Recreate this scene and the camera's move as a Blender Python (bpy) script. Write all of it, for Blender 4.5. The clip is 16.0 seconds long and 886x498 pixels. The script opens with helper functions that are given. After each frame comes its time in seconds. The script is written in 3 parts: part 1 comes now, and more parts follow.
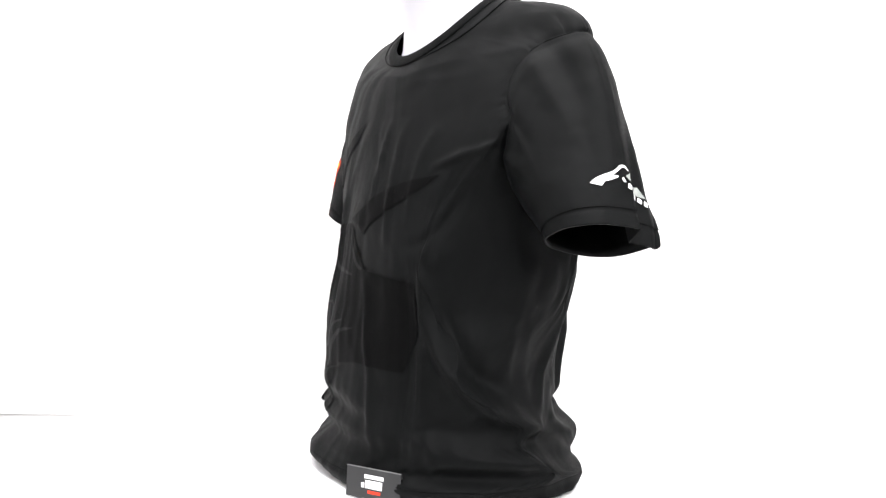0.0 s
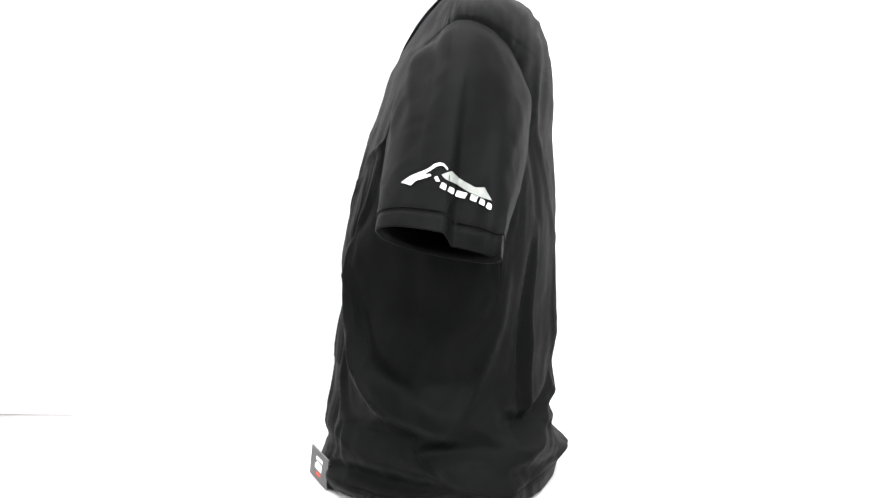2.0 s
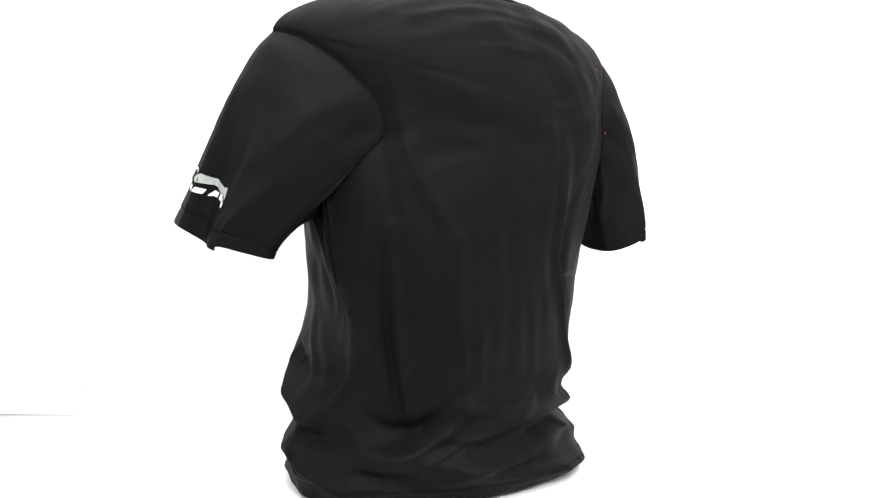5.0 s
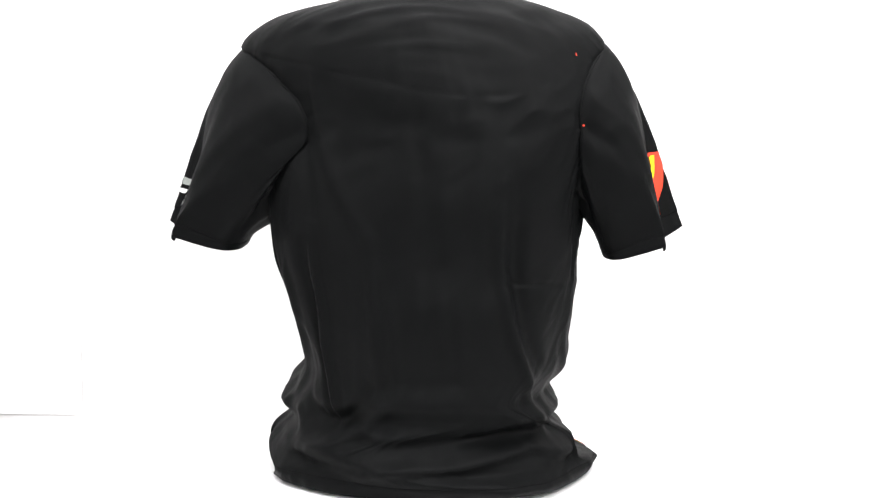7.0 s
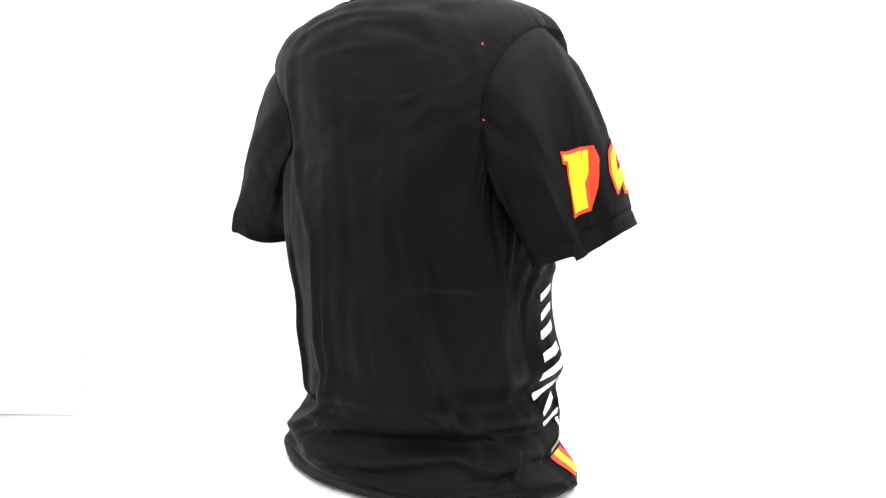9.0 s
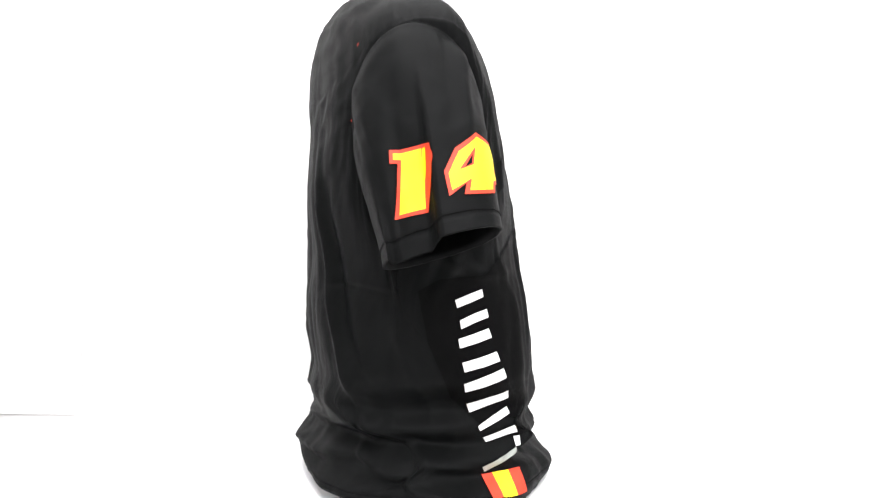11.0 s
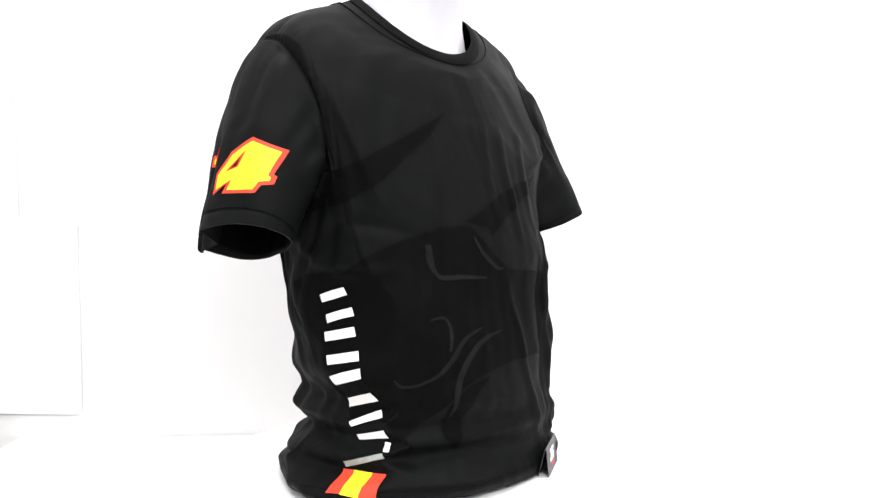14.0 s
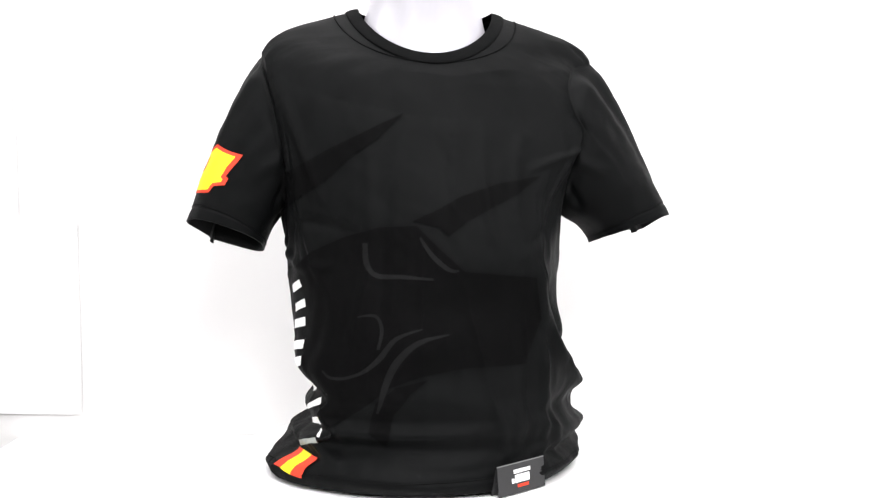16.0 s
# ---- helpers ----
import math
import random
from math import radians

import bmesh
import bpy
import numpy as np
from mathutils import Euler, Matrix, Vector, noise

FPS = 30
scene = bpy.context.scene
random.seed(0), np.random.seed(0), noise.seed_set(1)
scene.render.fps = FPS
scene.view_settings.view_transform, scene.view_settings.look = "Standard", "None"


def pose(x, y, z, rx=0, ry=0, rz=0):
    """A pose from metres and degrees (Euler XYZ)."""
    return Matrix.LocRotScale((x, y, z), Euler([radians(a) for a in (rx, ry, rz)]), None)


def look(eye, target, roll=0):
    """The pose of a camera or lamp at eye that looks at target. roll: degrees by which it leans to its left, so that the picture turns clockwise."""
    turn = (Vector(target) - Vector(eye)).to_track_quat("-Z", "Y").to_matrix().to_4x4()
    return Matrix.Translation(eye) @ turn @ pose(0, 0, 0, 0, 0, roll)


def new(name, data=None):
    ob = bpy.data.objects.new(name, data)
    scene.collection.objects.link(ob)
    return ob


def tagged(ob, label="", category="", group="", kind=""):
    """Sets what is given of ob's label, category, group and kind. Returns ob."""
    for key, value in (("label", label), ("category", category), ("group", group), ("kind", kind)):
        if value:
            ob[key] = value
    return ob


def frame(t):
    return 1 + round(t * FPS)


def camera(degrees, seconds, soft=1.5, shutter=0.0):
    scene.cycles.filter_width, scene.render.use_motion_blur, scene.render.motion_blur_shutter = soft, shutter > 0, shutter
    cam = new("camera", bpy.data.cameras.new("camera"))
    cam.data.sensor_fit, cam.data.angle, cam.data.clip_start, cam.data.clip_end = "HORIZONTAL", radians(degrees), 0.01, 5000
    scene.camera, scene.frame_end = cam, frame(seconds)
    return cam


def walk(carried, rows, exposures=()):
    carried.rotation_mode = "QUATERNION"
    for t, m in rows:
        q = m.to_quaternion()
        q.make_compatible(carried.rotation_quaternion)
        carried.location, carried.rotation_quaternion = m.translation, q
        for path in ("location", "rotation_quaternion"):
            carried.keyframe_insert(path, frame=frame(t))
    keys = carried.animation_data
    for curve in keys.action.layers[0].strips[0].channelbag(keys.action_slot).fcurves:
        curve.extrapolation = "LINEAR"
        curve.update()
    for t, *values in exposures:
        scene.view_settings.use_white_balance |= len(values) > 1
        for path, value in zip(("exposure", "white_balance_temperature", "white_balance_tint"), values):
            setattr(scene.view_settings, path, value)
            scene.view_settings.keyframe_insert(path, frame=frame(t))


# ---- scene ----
# camera: stands still before the turntable, looking slightly down
cam = camera(53.69, 16.0, soft=1.3)
EYE = pose(0.0165, -1.27, 0.402, 90 - 3.83, 0, 0)
walk(cam, [(0.0, EYE), (16.0, EYE)], exposures=[(0.0, 0.1), (4.2, 0.1), (6.3, 0.02), (9.2, 0.02), (11.3, 0.1), (11.6, 0.08), (12.1, -0.2), (16.0, -0.2)])

# turntable: constant clockwise turn
START, SPEED = -59.1, -18.236

# ---- light ----
world = bpy.data.worlds.new("world")
scene.world = world
world.use_nodes = True
world.node_tree.nodes["Background"].inputs[0].default_value = (0.9, 0.95, 1.0, 1)
world.node_tree.nodes["Background"].inputs[1].default_value = 0.3


def softbox(name, eye, target, size, power, color):
    data = bpy.data.lights.new(name, "AREA")
    data.shape, data.size, data.size_y, data.energy, data.color = "RECTANGLE", size[0], size[1], power, color
    ob = new(name, data)
    ob.matrix_world = look(eye, target)
    return ob


softbox("key_light", (0.35, -1.55, 1.3), (0, 0.1, 0.3), (0.45, 0.45), 30, (1.0, 0.985, 0.995))
softbox("studio_light_west", (-1.9, -1.2, 1.2), (0, 0.3, 0.35), (1.0, 1.0), 29, (1.0, 0.985, 0.995))
softbox("studio_light_east", (1.9, -1.2, 1.2), (0, 0.3, 0.35), (1.0, 1.0), 29, (1.0, 0.985, 0.995))
softbox("ceiling_light", (0, -0.4, 2.3), (0, -0.3, 0), (2.4, 1.6), 80, (1.0, 0.985, 0.995))


# ---- materials ----
def material(name, color, rough=0.6, vary=0.06, scale=30.0, bump=0.0, bump_scale=400.0, sheen=0.0, coat=0.0, spec=0.5):
    m = bpy.data.materials.new(name)
    m.use_nodes = True
    nt = m.node_tree
    b = nt.nodes["Principled BSDF"]
    b.inputs["Roughness"].default_value = rough
    b.inputs["Specular IOR Level"].default_value = spec
    b.inputs["Sheen Weight"].default_value = sheen
    b.inputs["Sheen Roughness"].default_value = 0.5
    b.inputs["Coat Weight"].default_value = coat
    tex = nt.nodes.new("ShaderNodeTexCoord")
    n1 = nt.nodes.new("ShaderNodeTexNoise")
    n1.inputs["Scale"].default_value, n1.inputs["Detail"].default_value = scale, 6
    nt.links.new(tex.outputs["Object"], n1.inputs["Vector"])
    ramp = nt.nodes.new("ShaderNodeMapRange")
    ramp.inputs["From Min"].default_value, ramp.inputs["From Max"].default_value = 0.3, 0.7
    ramp.inputs["To Min"].default_value, ramp.inputs["To Max"].default_value = 1 - vary, 1 + vary
    nt.links.new(n1.outputs["Fac"], ramp.inputs["Value"])
    mul = nt.nodes.new("ShaderNodeVectorMath")
    mul.operation = "SCALE"
    mul.inputs[0].default_value = color
    nt.links.new(ramp.outputs["Result"], mul.inputs["Scale"])
    nt.links.new(mul.outputs["Vector"], b.inputs["Base Color"])
    if bump:
        n2 = nt.nodes.new("ShaderNodeTexNoise")
        n2.inputs["Scale"].default_value, n2.inputs["Detail"].default_value = bump_scale, 3
        nt.links.new(tex.outputs["Object"], n2.inputs["Vector"])
        bp = nt.nodes.new("ShaderNodeBump")
        bp.inputs["Strength"].default_value, bp.inputs["Distance"].default_value = bump, 0.0008
        nt.links.new(n2.outputs["Fac"], bp.inputs["Height"])
        nt.links.new(bp.outputs["Normal"], b.inputs["Normal"])
    return m


COTTON = material("black_cotton", (0.0021, 0.0024, 0.0025), 0.57, 0.15, 25, 0.5, 900, spec=0.072)
RIB = material("black_rib_knit", (0.0035, 0.0037, 0.0038), 0.75, 0.15, 60, 0.7, 700, spec=0.05)
TONAL = material("tonal_black_print", (0.0016, 0.0016, 0.0017), 0.6, 0.1, 40, 0.3, 900, spec=0.04)
TONAL_LINE = material("tonal_grey_line", (0.0042, 0.0044, 0.0045), 0.6, 0.1, 40, 0.3, 900, spec=0.1)
WHITE_INK = material("white_print", (0.78, 0.78, 0.77), 0.6, 0.04, 60, 0.2, 900)
GREY_INK = material("grey_print", (0.28, 0.3, 0.28), 0.5, 0.15, 120, 0.2, 900)
YELLOW_INK = material("yellow_print", (0.85, 0.66, 0.0), 0.6, 0.04, 60, 0.2, 900)
RED_INK = material("red_print", (0.72, 0.034, 0.006), 0.6, 0.06, 60, 0.2, 900)
SKIN = material("white_mannequin_plastic", (0.53, 0.52, 0.56), 0.35, 0.02, 8, 0.05, 60, coat=0.2)
WALL = material("white_painted_wall", (0.78, 0.775, 0.77), 0.8, 0.015, 5, 0.15, 300)
# for walls out of view: grey chosen to weaken bounced light on the folds
UNSEEN_WALL = material("unseen_wall_grey", (0.3, 0.3, 0.3), 0.8, 0.03, 5, 0.15, 300)
TABLE = material("white_table_laminate", (0.86, 0.855, 0.85), 0.5, 0.015, 4, 0.05, 200)
DISC = material("white_turntable_board", (0.86, 0.86, 0.86), 0.55, 0.015, 6, 0.08, 200)
PAPER = material("white_paper_sheet", (0.785, 0.785, 0.80), 0.8, 0.02, 9, 0.2, 250)
CARD = material("black_card", (0.016, 0.016, 0.017), 0.45, 0.08, 60, 0.1, 300)
CARD_EDGE = material("grey_card_edge", (0.16, 0.16, 0.16), 0.7, 0.1, 60)
FLOOR = material("grey_floor", (0.35, 0.34, 0.33), 0.6, 0.1, 6, 0.1, 80)


# ---- mesh helpers ----
def part(name, bm, mat, parent=None, label="", smooth=True):
    me = bpy.data.meshes.new(name)
    bm.normal_update()
    bm.to_mesh(me)
    bm.free()
    me.materials.append(mat)
    if smooth:
        for p in me.polygons:
            p.use_smooth = True
    ob = new(name, me)
    if parent:
        ob.parent = parent
    if label:
        tagged(ob, label)
    return ob


def box_bm(x0, y0, z0, x1, y1, z1, bevel=0.0):
    bm = bmesh.new()
    bmesh.ops.create_cube(bm, size=1)
    for v in bm.verts:
        v.co = Vector(((x0 + x1) / 2 + v.co.x * (x1 - x0), (y0 + y1) / 2 + v.co.y * (y1 - y0), (z0 + z1) / 2 + v.co.z * (z1 - z0)))
    if bevel:
        bmesh.ops.bevel(bm, geom=bm.edges[:], offset=bevel, segments=2, affect="EDGES")
    return bm


def loft(rings, close_v=False, flip=False):
    """Quads between rings of points, each ring closed on itself."""
    bm = bmesh.new()
    rows = [[bm.verts.new(p) for p in r] for r in rings]
    n = len(rows[0])
    for a, b in zip(rows, rows[1:]):
        for i in range(n):
            q = (a[i], a[(i + 1) % n], b[(i + 1) % n], b[i])
            bm.faces.new(q[::-1] if flip else q)
    return bm, rows


def smoothstep(a, b, x):
    t = min(1.0, max(0.0, (x - a) / (b - a)))
    return t * t * (3 - 2 * t)


# ---- the room ----
DROP = -0.08  # table surface below the turntable's board
wall_m = pose(0, 0.447, 0, 0, 0, 2.4)
wall = tagged(part("wall_north", box_bm(-2.6, 0, -0.85, 2.6, 0.1, 2.4), WALL, smooth=False), "plain white painted wall behind the table", "wall", kind="structure")
wall.matrix_world = wall_m
tagged(part("floor", box_bm(-2.6, -3.2, -0.93, 2.6, 0.9, -0.85), FLOOR, smooth=False), "plain grey floor", "floor", kind="structure")
tagged(part("ceiling", box_bm(-2.6, -3.2, 2.4, 2.6, 0.9, 2.48), WALL, smooth=False), "plain white ceiling", "ceiling", kind="structure")
# three unseen walls, added to close the room; their grey keeps bounce low
tagged(part("wall_south", box_bm(-2.6, -3.3, -0.85, 2.6, -3.2, 2.4), UNSEEN_WALL, smooth=False), "unseen grey wall added to close the room and limit bounced light", "wall", kind="structure")
tagged(part("wall_west", box_bm(-2.7, -3.2, -0.85, -2.6, 0.9, 2.4), UNSEEN_WALL, smooth=False), "unseen grey wall added to close the room and limit bounced light", "wall", kind="structure")
tagged(part("wall_east", box_bm(2.6, -3.2, -0.85, 2.7, 0.9, 2.4), UNSEEN_WALL, smooth=False), "unseen grey wall added to close the room and limit bounced light", "wall", kind="structure")

table = tagged(new("table"), "white laminate table standing against the wall", "table")
part("tabletop", box_bm(-0.815, -1.17, DROP - 0.03, 1.5, -0.003, DROP, 0.002), TABLE, table, smooth=False)
for x in (-0.76, 1.45):
    for y in (-1.12, -0.06):
        part("leg", box_bm(x - 0.025, y - 0.025, -0.85, x + 0.025, y + 0.025, DROP - 0.03, 0.003), TABLE, table, smooth=False)
table.matrix_world = wall_m


# ---- the garment's form ----
# height: mean radius and the five harmonics (cos, sin) of its outline, in millimetres
HEMLINE = {
    0.00: (194, 0, 13, 29, 9, -3, 3, -2, 4, 3, 1),
    0.02: (204, -6, 15, 27, 1, -1, 1, -3, 2, -3, -4),
    0.04: (193, 7, 18, 24, 4, 2, 4, 2, -2, 2, 3),
    0.06: (187, 16, 16, 31, 4, -1, -2, 1, -2, 3, 3),
    0.08: (176, 12, 5, 18, 3, 3, -7, 0, -2, 3, 4),
}
WAIST = {
    0.10: (176, 4, 13, 21, -5, 6, -1, -4, 2, 4, 0),
    0.125: (178, 9, 13, 15, -3, 9, -7, -3, -1, 2, -2),
    0.16: (182, -5, 13, 19, -3, 1, -8, -6, -1, 0, -2),
    0.20: (182, -3, 18, 19, -2, 0, -5, -4, -2, -1, 0),
    0.25: (182, -3, 26, 22, -1, -2, 1, -5, 0, -2, 4),
}
CHEST = {
    0.31: (186, 1, 31, 29, 1, -5, 5, -6, 3, 1, 3),
    0.38: (188, -2, 40, 36, 1, 0, 4, -7, 3, 1, 1),
    0.45: (180, -4, 39, 41, -9, 4, -2, -5, 0, 0, 1),
    0.50: (172, 0, 45, 43, -3, 5, -3, -2, 0, 0, 0),
    0.57: (160, 0, 52, 58, 1, 0, 0, -3, 0, 0, 0),
}
TORSO = {**HEMLINE, **WAIST, **CHEST}
LEVELS = sorted(TORSO)
ORDER = 5


def outline(z):
    """The harmonics at a height, gliding between the levels."""
    z = min(max(z, LEVELS[0]), LEVELS[-1])
    j = min(max(0, sum(1 for q in LEVELS if q <= z) - 1), len(LEVELS) - 2)
    z0, z1 = LEVELS[j], LEVELS[j + 1]
    t = (z - z0) / (z1 - z0)
    a, b = np.array(TORSO[z0], float), np.array(TORSO[z1], float)
    pa = np.array(TORSO[LEVELS[max(0, j - 1)]], float)
    nb = np.array(TORSO[LEVELS[min(len(LEVELS) - 1, j + 2)]], float)
    ma = (b - pa) / (z1 - LEVELS[max(0, j - 1)]) * (z1 - z0)
    mb = (nb - a) / (LEVELS[min(len(LEVELS) - 1, j + 2)] - z0) * (z1 - z0)
    h = (2 * t**3 - 3 * t**2 + 1) * a + (t**3 - 2 * t**2 + t) * ma + (3 * t**2 - 2 * t**3) * b + (t**3 - t**2) * mb
    return h / 1000


def torso_point(phi, z, grow=0.0):
    """The outline's point whose outward normal looks along phi."""
    c = outline(z)
    p, d = c[0] + grow, 0.0
    for k in range(1, ORDER + 1):
        a, b = c[2 * k - 1], c[2 * k]
        p += a * math.cos(k * phi) + b * math.sin(k * phi)
        d += k * (b * math.cos(k * phi) - a * math.sin(k * phi))
    return Vector((p * math.cos(phi) - d * math.sin(phi), p * math.sin(phi) + d * math.cos(phi), z))


# creases of the cloth: three places on each, as a bearing round the body in degrees (0 wearer's left side, 90 back,
# 180 right side, 270 front) and a height, then half its width and how far it stands out, in millimetres
SIDE_CREASES = [
    ((325, 0.287), (338, 0.165), (10, 0.093), 10, 11), ((331, 0.29), (345, 0.18), (14, 0.115), 13, -9), ((32, 0.29), (28, 0.18), (12, 0.105), 8, 7), ((11, 0.3), (3, 0.2), (358, 0.14), 9, 3),
    ((6, 0.103), (20, 0.082), (40, 0.085), 9, 6), ((2, 0.075), (20, 0.058), (44, 0.066), 8, -7), ((323, 0.2), (328, 0.096), (331, 0.03), 7, 4), ((158, 0.25), (162, 0.183), (173, 0.1), 9, 5),
    ((141, 0.075), (154, 0.053), (180, 0.04), 8, 7), ((163, 0.08), (176, 0.057), (195, 0.043), 7, 5), ((168, 0.335), (185, 0.3), (208, 0.3), 7, 4), ((179, 0.32), (193, 0.35), (215, 0.343), 8, -4),
    ((152, 0.1), (165, 0.085), (188, 0.075), 8, -5),
]
BACK_CREASES = [
    ((48, 0.35), (49, 0.205), (54, 0.09), 6, 9), ((44, 0.33), (44.5, 0.2), (48, 0.1), 6, -8), ((124, 0.44), (128, 0.25), (147, 0.09), 8, 9), ((130, 0.4), (135, 0.23), (153, 0.11), 11, -9),
    ((26, 0.095), (50, 0.07), (78, 0.122), 9, 13), ((34, 0.118), (52, 0.096), (72, 0.145), 10, -10), ((66, 0.052), (105, 0.05), (153, 0.075), 9, 12), ((60, 0.078), (105, 0.076), (150, 0.1), 9, -8),
    ((80, 0.26), (82, 0.18), (80, 0.113), 8, 4), ((126, 0.281), (138, 0.281), (156, 0.276), 3, -3), ((56, 0.5), (57, 0.412), (72, 0.337), 9, 4), ((72, 0.337), (73, 0.243), (76, 0.12), 8, 5),
    ((45, 0.456), (48, 0.349), (49, 0.218), 9, -4), ((97, 0.063), (77, 0.042), (62, 0.036), 7, 5), ((30, 0.06), (46, 0.036), (66, 0.03), 8, -6), ((117, 0.487), (116, 0.356), (117, 0.177), 10, 4),
    ((134, 0.255), (140, 0.177), (154, 0.113), 9, 6), ((92, 0.47), (96, 0.33), (94, 0.15), 14, -3), ((104, 0.3), (106, 0.2), (112, 0.12), 9, -3),
]
FRONT_CREASES = [
    ((324, 0.3), (325, 0.157), (320, 0.03), 7, 6), ((316, 0.3), (317, 0.16), (313, 0.05), 8, -5), ((283, 0.274), (293, 0.157), (301, 0.05), 8, 4), ((222, 0.44), (225, 0.293), (218, 0.147), 7, 4),
    ((191, 0.481), (196, 0.437), (203, 0.38), 7, 4), ((286, 0.49), (281, 0.45), (277, 0.38), 7, 4), ((352, 0.425), (344, 0.442), (328, 0.431), 6, 5), ((236, 0.42), (233, 0.337), (236, 0.22), 10, -3),
    ((330, 0.48), (322, 0.44), (316, 0.36), 8, 4), ((308, 0.49), (302, 0.43), (300, 0.34), 8, 4), ((344, 0.4), (332, 0.35), (318, 0.33), 8, -4),
]
NPSI, NZ = 720, 260


def crease_table():
    """How far the creases lift the cloth, by bearing and height."""
    psi, zz = np.meshgrid(np.arange(NPSI) * 2 * math.pi / NPSI, np.arange(NZ) * 0.002, indexing="ij")
    table = np.zeros_like(zz)
    for a, m, b, width, height in SIDE_CREASES + BACK_CREASES + FRONT_CREASES:
        turn = [((q[0] - m[0] + 180) % 360 - 180) for q in (a, b)]
        near, span = np.full_like(zz, 9.0), np.zeros_like(zz)
        off = (psi - math.radians(m[0]) + math.pi) % (2 * math.pi) - math.pi
        line = []
        for k in range(13):
            t = k / 12
            bow = 2 * t * (1 - t)
            line.append((0.19 * math.radians(turn[0] * ((1 - t) ** 2 - bow / 2) + turn[1] * (t * t - bow / 2)),
                         a[1] * ((1 - t) ** 2 - bow / 2) + m[1] * 2 * bow + b[1] * (t * t - bow / 2)))
        for k, ((x0, z0), (x1, z1)) in enumerate(zip(line, line[1:])):
            dx, dz = x1 - x0, z1 - z0
            t = np.clip(((0.19 * off - x0) * dx + (zz - z0) * dz) / (dx * dx + dz * dz), 0, 1)
            d = np.hypot(0.19 * off - x0 - t * dx, zz - z0 - t * dz)
            span = np.where(d < near, (k + t) / 12, span)
            near = np.minimum(near, d)
        table += height / 1000 * np.exp(-((near * 1000 / width) ** 2)) * np.sin(math.pi * (0.06 + 0.88 * span)) ** 0.6
    return table


CREASES = crease_table()


def creases(psi, z):
    u, v = (psi / (2 * math.pi) % 1) * NPSI, min(max(z / 0.002, 0), NZ - 1.001)
    i, j = int(u), int(v)
    u, v = u - i, v - j
    a, b = CREASES[i % NPSI], CREASES[(i + 1) % NPSI]
    return (a[j] * (1 - v) + a[j + 1] * v) * (1 - u) + (b[j] * (1 - v) + b[j + 1] * v) * u


def folds(phi, z):
    q = torso_point(phi, z)
    psi = math.atan2(q.y, q.x)
    d = creases(psi, z)
    d -= 0.0045 * smoothstep(0.1, 0.16, z)
    # cloth gathered above the board: a soft roll over a groove, strongest at the back and sides
    gather = (1 - smoothstep(0.05, 0.16, z)) * smoothstep(0.0, 0.03, z)
    back = 0.35 + 0.65 * smoothstep(-0.5, 0.4, math.sin(phi))
    sway = 0.012 * math.sin(2 * phi + 0.6) + 0.008 * math.sin(5 * phi)
    d += 0.4 * back * (0.011 * math.exp(-(((z - 0.082 - sway) / 0.018) ** 2)) - 0.013 * math.exp(-(((z - 0.043 - 0.6 * sway) / 0.009) ** 2)))
    q = Vector((2.2 * math.cos(phi), 2.2 * math.sin(phi), z * 22))
    d += 0.009 * gather * noise.noise(q)
    # long soft drapes, then creases and fine wrinkles
    q = Vector((6 * math.cos(psi), 6 * math.sin(psi), z * 2.2))
    fall = 1 - 0.5 * smoothstep(0.3, 0.5, z)
    d += 0.003 * fall * (0.45 - abs(noise.noise(q)))
    q = Vector((5 * math.cos(phi), 5 * math.sin(phi), z * 9))
    d += 0.003 * noise.noise(q)
    q = Vector((9 * math.cos(phi) + z * 14, 9 * math.sin(phi), z * 16))
    d += 0.0012 * (0.4 - abs(noise.noise(q))) + 0.0004 * noise.noise(q * 2.7)
    # crosswise wrinkles over the shoulder blades and diagonal pulls on the chest
    blades = smoothstep(0.4, 0.9, math.sin(phi)) * smoothstep(0.36, 0.46, z)
    d += 0.0035 * blades * (0.4 - abs(noise.noise(Vector((7 * q.x / 9, 3, z * 34)))))
    chest = smoothstep(0.2, 0.8, -math.sin(phi)) * smoothstep(0.28, 0.4, z)
    d += 0.0035 * chest * (0.4 - abs(noise.noise(Vector((4 * math.cos(phi) * 2 + math.copysign(z * 12, math.cos(phi)), 1.5, z * 7)))))
    # stitched hem
    d -= 0.0015 * math.exp(-(((z - 0.024) / 0.002) ** 2))
    # pulled cloth under the arms
    under = math.exp(-((math.sin(phi) / 0.5) ** 2)) * smoothstep(0.22, 0.32, z) * (1 - smoothstep(0.4, 0.47, z))
    d += 0.008 * under * noise.noise(Vector((4 * math.cos(phi), 6 * math.sin(phi), z * 24 + 8 * math.sin(phi))))
    return d


def neckline(phi):
    front = max(0.0, -math.sin(phi))
    z = 0.664 - 0.072 * front**1.25 - 0.004 * max(0.0, math.sin(phi))
    return Vector((-0.004 + 0.098 * math.cos(phi), 0.037 + 0.074 * math.sin(phi), z))


def shoulder(phi):
    """How far a direction belongs to a shoulder; the left one lies further back."""
    return max(0.0, math.cos(phi - 0.35)) ** 1.35 + max(0.0, -math.cos(phi)) ** 1.35


def widen(phi):
    """How much further out the cloth lies at the shoulders, most of all at their front and back corners."""
    c = math.cos(phi)
    corner = abs(math.sin(2 * phi)) * (0.020 if math.sin(phi) > 0 else 0.016)
    return math.copysign((0.034 if c > 0 else 0.032) * shoulder(phi) + corner * smoothstep(0.1, 0.35, abs(c)), c)


NU, TOP, LIFT = 360, 0.50, 0.101


